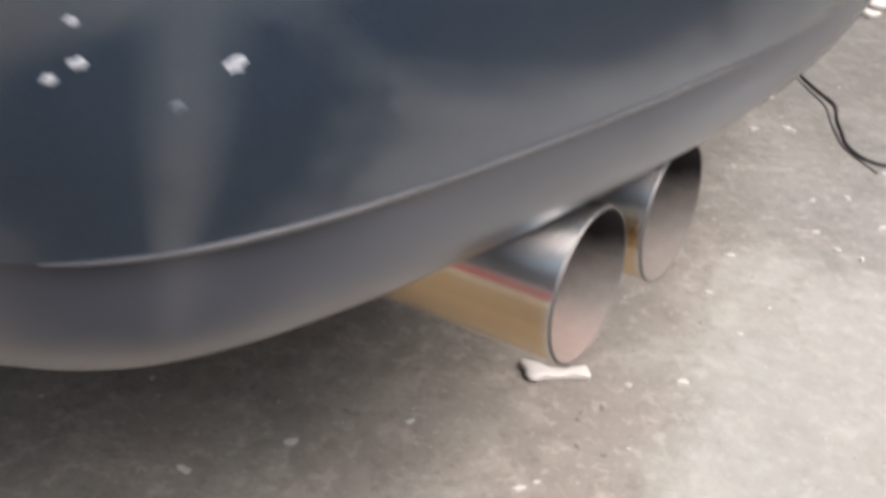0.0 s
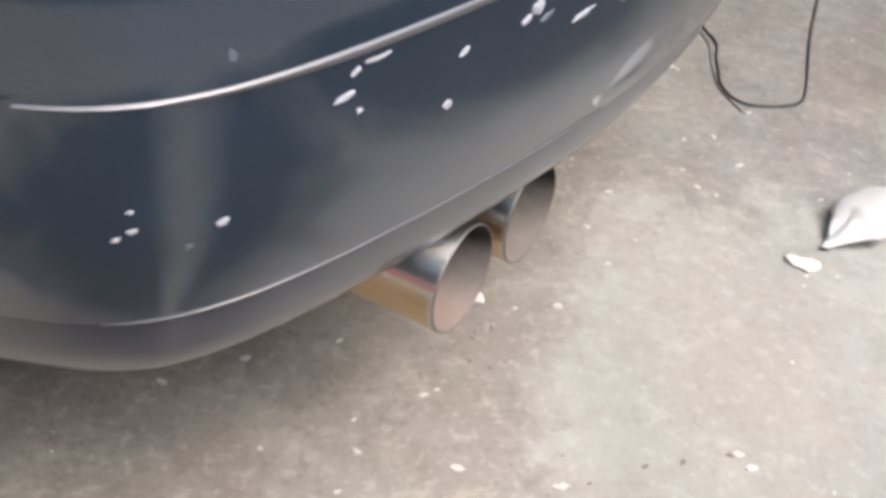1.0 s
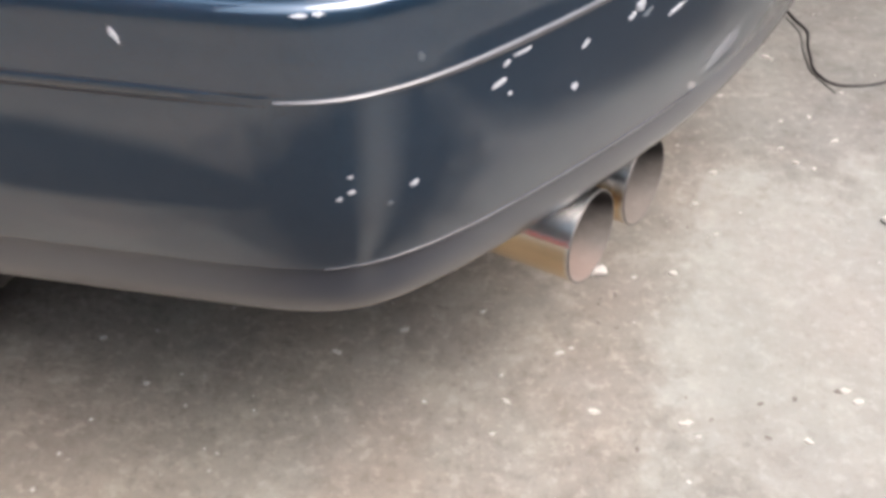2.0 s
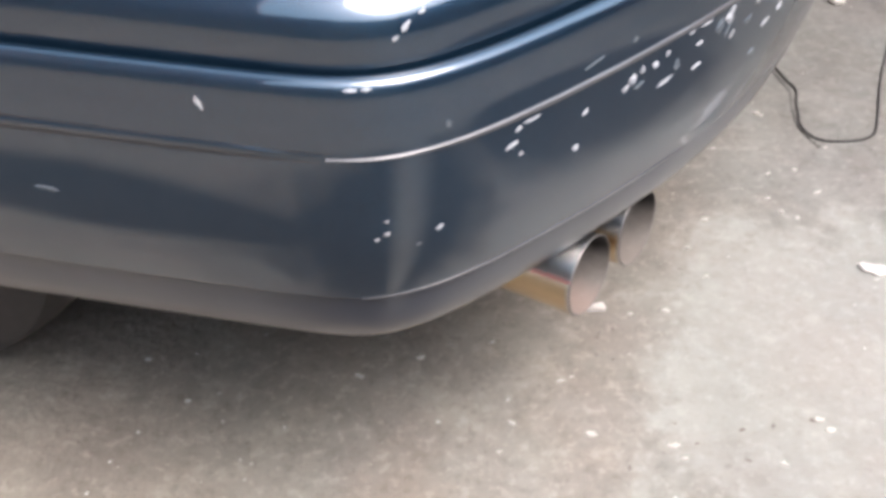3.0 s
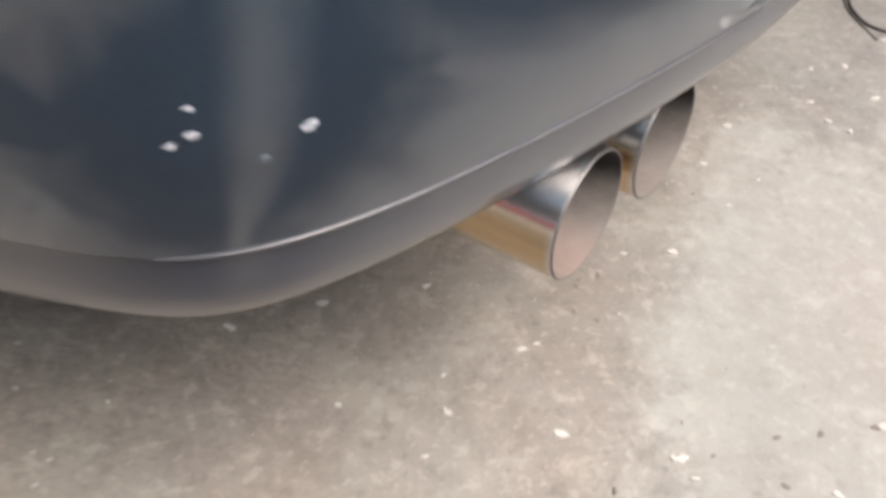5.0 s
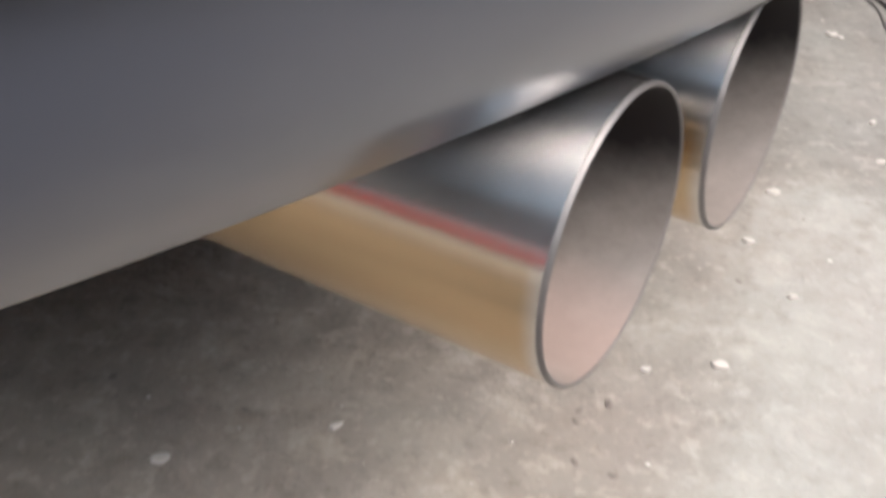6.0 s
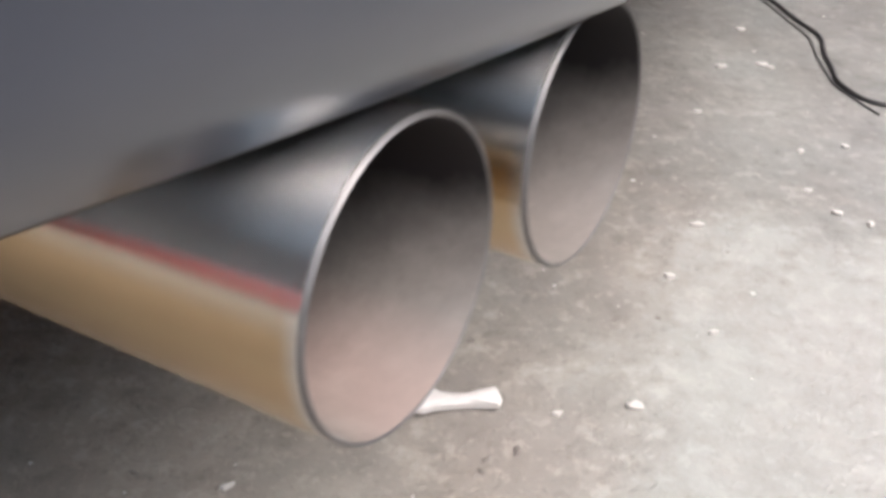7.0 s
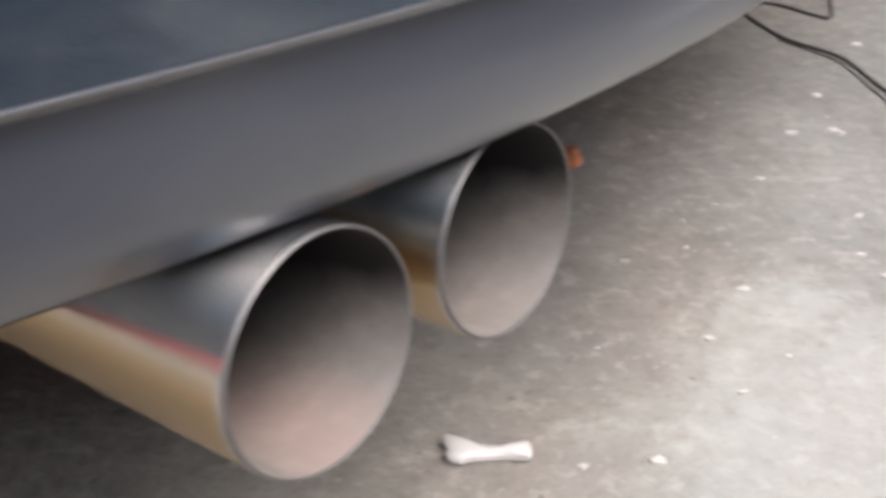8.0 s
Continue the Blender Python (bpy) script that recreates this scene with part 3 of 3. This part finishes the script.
UPPER_CHIPS = [(-0.200, 0.516, 5, 15, 32), (-0.100, 0.5318, 13, 2.6, 0), (-0.090, 0.5320, 9, 3.0, 0), (-0.057, 0.563, 12, 5, 35), (-0.066, 0.5565, 7, 4, 35), (-0.043, 0.570, 8, 3, 25)]
FAINT = [(0.205, 0.455, 9, 9, 70), (0.265, 0.468, 20, 16, 60), (0.340, 0.415, 15, 6, 10), (0.155, 0.458, 16, 6, 15), (0.315, 0.455, 18, 7, 20), (0.100, 0.498, 30, 3, 10), (0.145, 0.500, 9, 5, 10), (-0.035, 0.499, 7, 8, 30), (-0.320, 0.434, 26, 4, -6), (-0.385, 0.432, 4, 14, 5), (-0.057, 0.408, 7, 4, 0),
         (0.205, 0.460, 7, 6, 20), (0.28, 0.46, 18, 4, 50)]
for k, (s, z, a, b, turn) in enumerate(NEAR_CHIPS + FAR_CHIPS):
    chip(s, z, a / 1120, b / 1120, radians(turn), bumper, PRIMER, k)
for k, (s, z, a, b, turn) in enumerate(UPPER_CHIPS):
    chip(s, z, a / 1000, b / 1000, radians(turn), bumper if z < 0.537 else body, PRIMER, 50 + k)
for k, (s, z, a, b, turn) in enumerate(FAINT):
    chip(s, z, a / 1000, b / 1000, radians(turn), bumper, SCRATCH, 80 + k)


# ---- tail pipes ----
def turned(name, prof, mat, n=72, sharp=50):
    """A body of revolution about z from (z, radius) pairs."""
    verts = [(r * math.cos(2 * math.pi * i / n), r * math.sin(2 * math.pi * i / n), z) for i in range(n) for z, r in prof]
    k = len(prof)
    faces = [(i * k + j, ((i + 1) % n) * k + j, ((i + 1) % n) * k + j + 1, i * k + j + 1) for i in range(n) for j in range(k - 1)]
    return mesh_of(name, verts, faces, mat, True, sharp)


def tail_pipe(centre, axis, r, inner):
    """A straight steel tail pipe with a rounded lip and a sooty bore."""
    m = Matrix.Translation(centre) @ Vector(axis).to_track_quat("Z", "Y").to_matrix().to_4x4()
    shell = [(-0.34, r * 0.60), (-0.20, r * 0.66), (-0.17, r * 0.96), (-0.16, r * 0.985), (-0.10, r * 0.988), (-0.05, r * 0.992), (-0.02, r * 0.997), (-0.004, r), (-0.0014, r)]
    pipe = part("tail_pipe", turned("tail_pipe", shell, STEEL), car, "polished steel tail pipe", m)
    bore = [(-0.0004, r - 0.0013), (-0.003, r - 0.0016), (-0.012, r * 0.958), (-0.03, r * 0.955), (-0.06, r * 0.95), (-0.16, r * 0.94), (-0.19, r * 0.62), (-0.33, r * 0.55), (-0.33, 0.0005)]
    lip = [(-0.0014, r + 0.0001), (-0.0004, r - 0.0001), (0.0, r - 0.0007), (-0.0004, r - 0.0013)]
    part("lip", turned("lip", lip, BRUSHED), pipe, "dull brushed lip")
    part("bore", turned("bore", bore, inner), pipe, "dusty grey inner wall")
    return pipe


YAW, PITCH = radians(-34.7), radians(4.84)
OUT = (math.cos(PITCH) * math.cos(YAW), math.cos(PITCH) * math.sin(YAW), math.sin(PITCH))
tail_pipe((0.0708, 0.4413, 0.2507), OUT, 0.0389, SOOTY_SHADED)
tail_pipe((0.1242, 0.5125, 0.2504), OUT, 0.0389, DUSTY_SHADED)


def lump(name, size, mat, seed, rough=0.25, sub=2):
    """A small uneven clod."""
    bm = bmesh.new()
    bmesh.ops.create_icosphere(bm, subdivisions=sub, radius=1.0)
    off = Vector((seed * 3.7, seed * 1.3, seed * 2.1))
    for v in bm.verts:
        d = 1 + rough * noise.noise(v.co * 1.7 + off) + rough * 0.5 * noise.noise(v.co * 4 + off)
        v.co = Vector((v.co.x * size[0] * d, v.co.y * size[1] * d, v.co.z * size[2] * d))
    me = bpy.data.meshes.new(name)
    bm.to_mesh(me)
    bm.free()
    me.materials.append(mat)
    return me


part("rusty_hanger", lump("rusty_hanger", (0.0035, 0.007, 0.0045), RUST, 4, 0.9), car, "orange rusty hanger stub", Matrix.Translation((0.1500, 0.6010, 0.2350)))


# ---- rear wheels ----
def wheel(centre):
    hub = new("wheel")
    hub.parent = car
    hub.matrix_basis = Matrix.Translation(centre) @ RIGHT.to_track_quat("Z", "Y").to_matrix().to_4x4()
    tagged(hub, "road wheel with a worn black tyre")
    t = [(-0.09, 0.19), (-0.098, 0.22), (-0.095, 0.27), (-0.080, 0.292), (-0.05, 0.299), (-0.021, 0.30), (-0.020, 0.294), (-0.014, 0.294), (-0.013, 0.30), (0.013, 0.30), (0.014, 0.294), (0.020, 0.294), (0.021, 0.30), (0.05, 0.299), (0.080, 0.292), (0.095, 0.27), (0.098, 0.22), (0.09, 0.19)]
    part("tyre", turned("tyre", t, RUBBER, 64, 35), hub)
    part("rim", turned("rim", [(-0.088, 0.195), (-0.08, 0.185), (-0.045, 0.175), (-0.05, 0.06), (-0.06, 0.05), (-0.06, 0.001)], RIM, 48, 35), hub)
    return hub


flank = surface(-0.41, 0.45)
near_hub = Vector((flank.x, flank.y, 0.299)) + FWD * 0.35 - Vector((RIGHT.x, RIGHT.y, 0)) * -0.215
wheel(near_hub)
far = near_hub - RIGHT * 2 * (near_hub - MID).dot(RIGHT)
wheel(far)
for k in (near_hub, far):
    wheel(k + FWD * 2.45)


# ---- loose things on the floor ----
def cable(points, radius, mat):
    cu = bpy.data.curves.new("cable", 'CURVE')
    cu.dimensions, cu.bevel_depth, cu.bevel_resolution, cu.resolution_u = '3D', radius, 3, 10
    sp = cu.splines.new('NURBS')
    sp.points.add(len(points) - 1)
    sp.order_u, sp.use_endpoint_u = 3, True
    for q, (x, y, z) in zip(sp.points, points):
        q.co = (x, y, z + radius, 1)
    cu.materials.append(mat)
    return new("cable", cu)


RUN = [(0.530, 1.560, 0), (0.514, 1.420, 0), (0.483, 1.450, 0), (0.456, 1.484, 0), (0.422, 1.496, 0), (0.407, 1.455, 0), (0.417, 1.415, 0), (0.437, 1.362, 0), (0.462, 1.338, 0), (0.489, 1.306, 0), (0.497, 1.261, 0), (0.503, 1.226, 0),
       (0.514, 1.192, 0), (0.499, 1.152, 0), (0.496, 1.118, 0), (0.488, 1.088, 0), (0.502, 1.047, 0),
       (0.545, 1.043, 0), (0.592, 1.055, 0), (0.613, 1.100, 0), (0.653, 1.216, 0), (0.711, 1.347, 0), (0.745, 1.43, 0.002), (0.755, 1.50, 0.02), (0.772, 1.545, 0.16), (0.775, 1.552, 0.5), (0.78, 1.552, 1.1)]
tagged(cable(RUN, 0.0020, CABLE), "thin black cable lying in a loop on concrete", "cable")
STRAND = [(0.430, 1.366, 0), (0.458, 1.330, 0), (0.482, 1.298, 0), (0.489, 1.255, 0), (0.494, 1.222, 0), (0.501, 1.190, 0), (0.491, 1.150, 0), (0.487, 1.112, 0), (0.484, 1.085, 0), (0.492, 1.058, 0), (0.503, 1.028, 0)]
tagged(cable(STRAND, 0.0010, CABLE), "loose thin black strand beside the cable loop", "cable")


def scrap(name, outline, thick, lift, mat, label, category, at):
    """A flat piece with rounded outline whose ends curl off the floor."""
    n = len(outline)
    rings = [(1.0, 0.0), (1.03, thick * 0.5), (0.97, thick), (0.5, thick * 1.15)]
    verts = []
    for f, z in rings:
        for x, y in outline:
            verts.append((x * f, y * f, z + lift * abs(x) ** 2 / max(1e-6, max(abs(a) for a, _ in outline) ** 2)))
    verts.append((0, 0, thick * 1.2))
    faces = [(r * n + i, r * n + (i + 1) % n, (r + 1) * n + (i + 1) % n, (r + 1) * n + i) for r in range(3) for i in range(n)]
    faces += [(3 * n + i, 3 * n + (i + 1) % n, 4 * n) for i in range(n)]
    return tagged(part(name, mesh_of(name, verts, faces, mat, True, 60), at=at), label, category)


# a bone-shaped white plastic clip under the pipes
CLIP = [(-0.026, -0.004), (-0.022, -0.0085), (-0.016, -0.0085), (-0.011, -0.006), (0.0, -0.0045), (0.012, -0.0045), (0.019, -0.006), (0.0235, -0.007), (0.025, -0.003), (0.0245, 0.003), (0.0235, 0.0065),
        (0.018, 0.0055), (0.010, 0.0042), (0.0, 0.0048), (-0.010, 0.0062), (-0.016, 0.0085), (-0.022, 0.0120), (-0.0265, 0.0125), (-0.0275, 0.006), (-0.024, 0.002)]
scrap("plastic_clip", CLIP, 0.004, 0.003, WHITE, "small bone-shaped white plastic clip on the floor", "litter", pose(0.1135, 0.6695, 0.001, 0, 0, 2))


def bag(at):
    """A crumpled white plastic bag: a puffed body with folds and a twisted neck."""
    bm = bmesh.new()
    bmesh.ops.create_icosphere(bm, subdivisions=5, radius=1.0)
    for v in bm.verts:
        c = v.co.copy()
        d = 1 + 0.12 * noise.noise(c * 1.8) + 0.03 * abs(noise.noise(c * 4.0 + Vector((3, 1, 0)))) + 0.006 * noise.noise(c * 13)
        neck = 1.0 if c.x > -0.3 else max(0.36, 1 + (c.x + 0.3) * 1.3)
        x = c.x * 0.068 * (1.0 if c.x > -0.5 else 1.12)
        v.co = Vector((x * d, c.y * 0.033 * neck * d, max(0.0, c.z * 0.019 * neck * d + 0.016 * neck)))
    me = bpy.data.meshes.new("plastic_bag")
    bm.to_mesh(me)
    bm.free()
    me.materials.append(FILM)
    me.polygons.foreach_set("use_smooth", [True] * len(me.polygons))
    return tagged(part("plastic_bag", me, at=at), "crumpled white plastic bag on concrete", "bag")


bag(pose(0.585, 0.816, 0.0, 0, 0, 36))


def blob_outline(r, a, b, n=11):
    return [(a * r.uniform(0.5, 1.15) * math.cos(2 * math.pi * i / n), b * r.uniform(0.5, 1.15) * math.sin(2 * math.pi * i / n)) for i in range(n)]


rr = random.Random(5)
scrap("paper_scrap", blob_outline(rr, 0.020, 0.012), 0.003, 0.002, WHITE, "torn scrap of white paper by the bag", "litter", pose(0.493, 0.746, 0.001, 0, 0, -20))
for x, y, turn, w in ((0.704, 1.560, 10, 0.030), (0.672, 1.512, -30, 0.022)):
    scrap("paper_scrap", blob_outline(rr, w, w * 0.55), 0.006, 0.004, WHITE, "torn scrap of white paper near the maroon wall", "litter", pose(x, y, 0.001, 0, 0, turn))

# plaster flakes: place, half length (millimetres), turn
FLAKES_A = [(0.013, 0.520, 4, 30), (0.016, 0.486, 6, -35), (0.100, 0.472, 7, -20), (0.073, 0.549, 4, 10), (0.214, 0.668, 7, -25), (0.188, 0.456, 6, 5), (0.195, 0.439, 4, 0), (0.298, 0.432, 6, -40), (0.0, 0.446, 3, 10),
            (0.262, 0.790, 5, 10), (0.468, 0.916, 6, 20), (0.360, 0.479, 6, 0), (0.183, 0.455, 5, 0), (0.275, 0.733, 4, 10), (0.431, 1.125, 6, 10), (-0.001, 0.611, 4, 30), (-0.084, 0.586, 5, 20), (-0.155, 0.557, 4, 10)]
FLAKES_B = [(0.390, 1.118, 8, 5), (0.436, 1.118, 4, 0), (0.450, 0.970, 5, -40), (0.169, 0.662, 4, 0), (0.297, 0.852, 6, 15), (0.395, 0.901, 4, 0), (0.405, 0.870, 6, -30), (0.424, 0.856, 4, 20), (0.214, 0.888, 3, 0), (0.343, 1.025, 4, 0),
            (0.513, 1.350, 6, 0), (0.410, 0.961, 4, 30), (-0.340, 0.516, 4, 0), (-0.398, 0.580, 4, 0), (-0.151, 0.554, 4, 20), (0.435, 1.206, 5, 0), (0.075, 0.550, 4, 0), (0.352, 0.494, 7, -10)]
for k, (x, y, h, turn) in enumerate(FLAKES_A + FLAKES_B):
    rr = random.Random(200 + k)
    ob = scrap("plaster_flake", blob_outline(rr, h / 1000, h / 1000 * rr.uniform(0.45, 0.7), 9), 0.0022, 0.0005, FLAKE, "small pale plaster flake on concrete", "debris", pose(x, y, 0.0, 0, 0, turn))
    tagged(ob, group="plaster flakes on the floor")

GRIT = [(0.345, 0.493, 5), (0.212, 0.460, 3), (0.135, 0.426, 4), (0.120, 0.593, 3), (0.138, 0.585, 3), (0.264, 0.479, 4), (0.299, 0.484, 4), (0.193, 0.488, 2), (0.261, 0.437, 4), (0.127, 0.723, 3), (0.127, 0.629, 3), (0.144, 0.635, 4), (0.124, 0.621, 3)]
for k, (x, y, h) in enumerate(GRIT):
    q = part("pebble", lump("pebble", (h * 0.0009, h * 0.0005, h * 0.0003), STONE, k, 0.4), at=pose(x, y, h * 0.0002, 0, 0, 40 * k))
    tagged(q, "small dark pebble on dusty concrete", "pebble", "pebbles on the floor")


def scatter(name, count, lo, hi, mat, seed, label):
    """Grit strewn over the floor, as one mesh."""
    r = random.Random(seed)
    verts, faces = [], []
    for _ in range(count):
        x, y = r.uniform(-0.9, 1.0), r.uniform(-0.1, 1.55)
        a, t = lo + (hi - lo) * r.random() ** 3, r.uniform(0, math.pi)
        b, c = a * r.uniform(0.4, 0.9), a * r.uniform(0.25, 0.5)
        i = len(verts)
        for k in range(6):
            u, w = a * math.cos(k * math.pi / 3) * r.uniform(0.7, 1.2), b * math.sin(k * math.pi / 3) * r.uniform(0.7, 1.2)
            verts.append((x + u * math.cos(t) - w * math.sin(t), y + u * math.sin(t) + w * math.cos(t), -0.0003))
        verts.append((x + r.uniform(-0.2, 0.2) * a, y + r.uniform(-0.2, 0.2) * b, c))
        faces += [(i + k, i + (k + 1) % 6, i + 6) for k in range(6)]
    return tagged(part(name, mesh_of(name, verts, faces, mat, True, 70)), label, "grit", kind="stuff")


scatter("pale_grit", 900, 0.0008, 0.0042, FLAKE, 11, "pale plaster crumbs strewn over concrete")
scatter("dark_grit", 280, 0.0008, 0.0034, STONE, 12, "dark grit strewn over concrete")
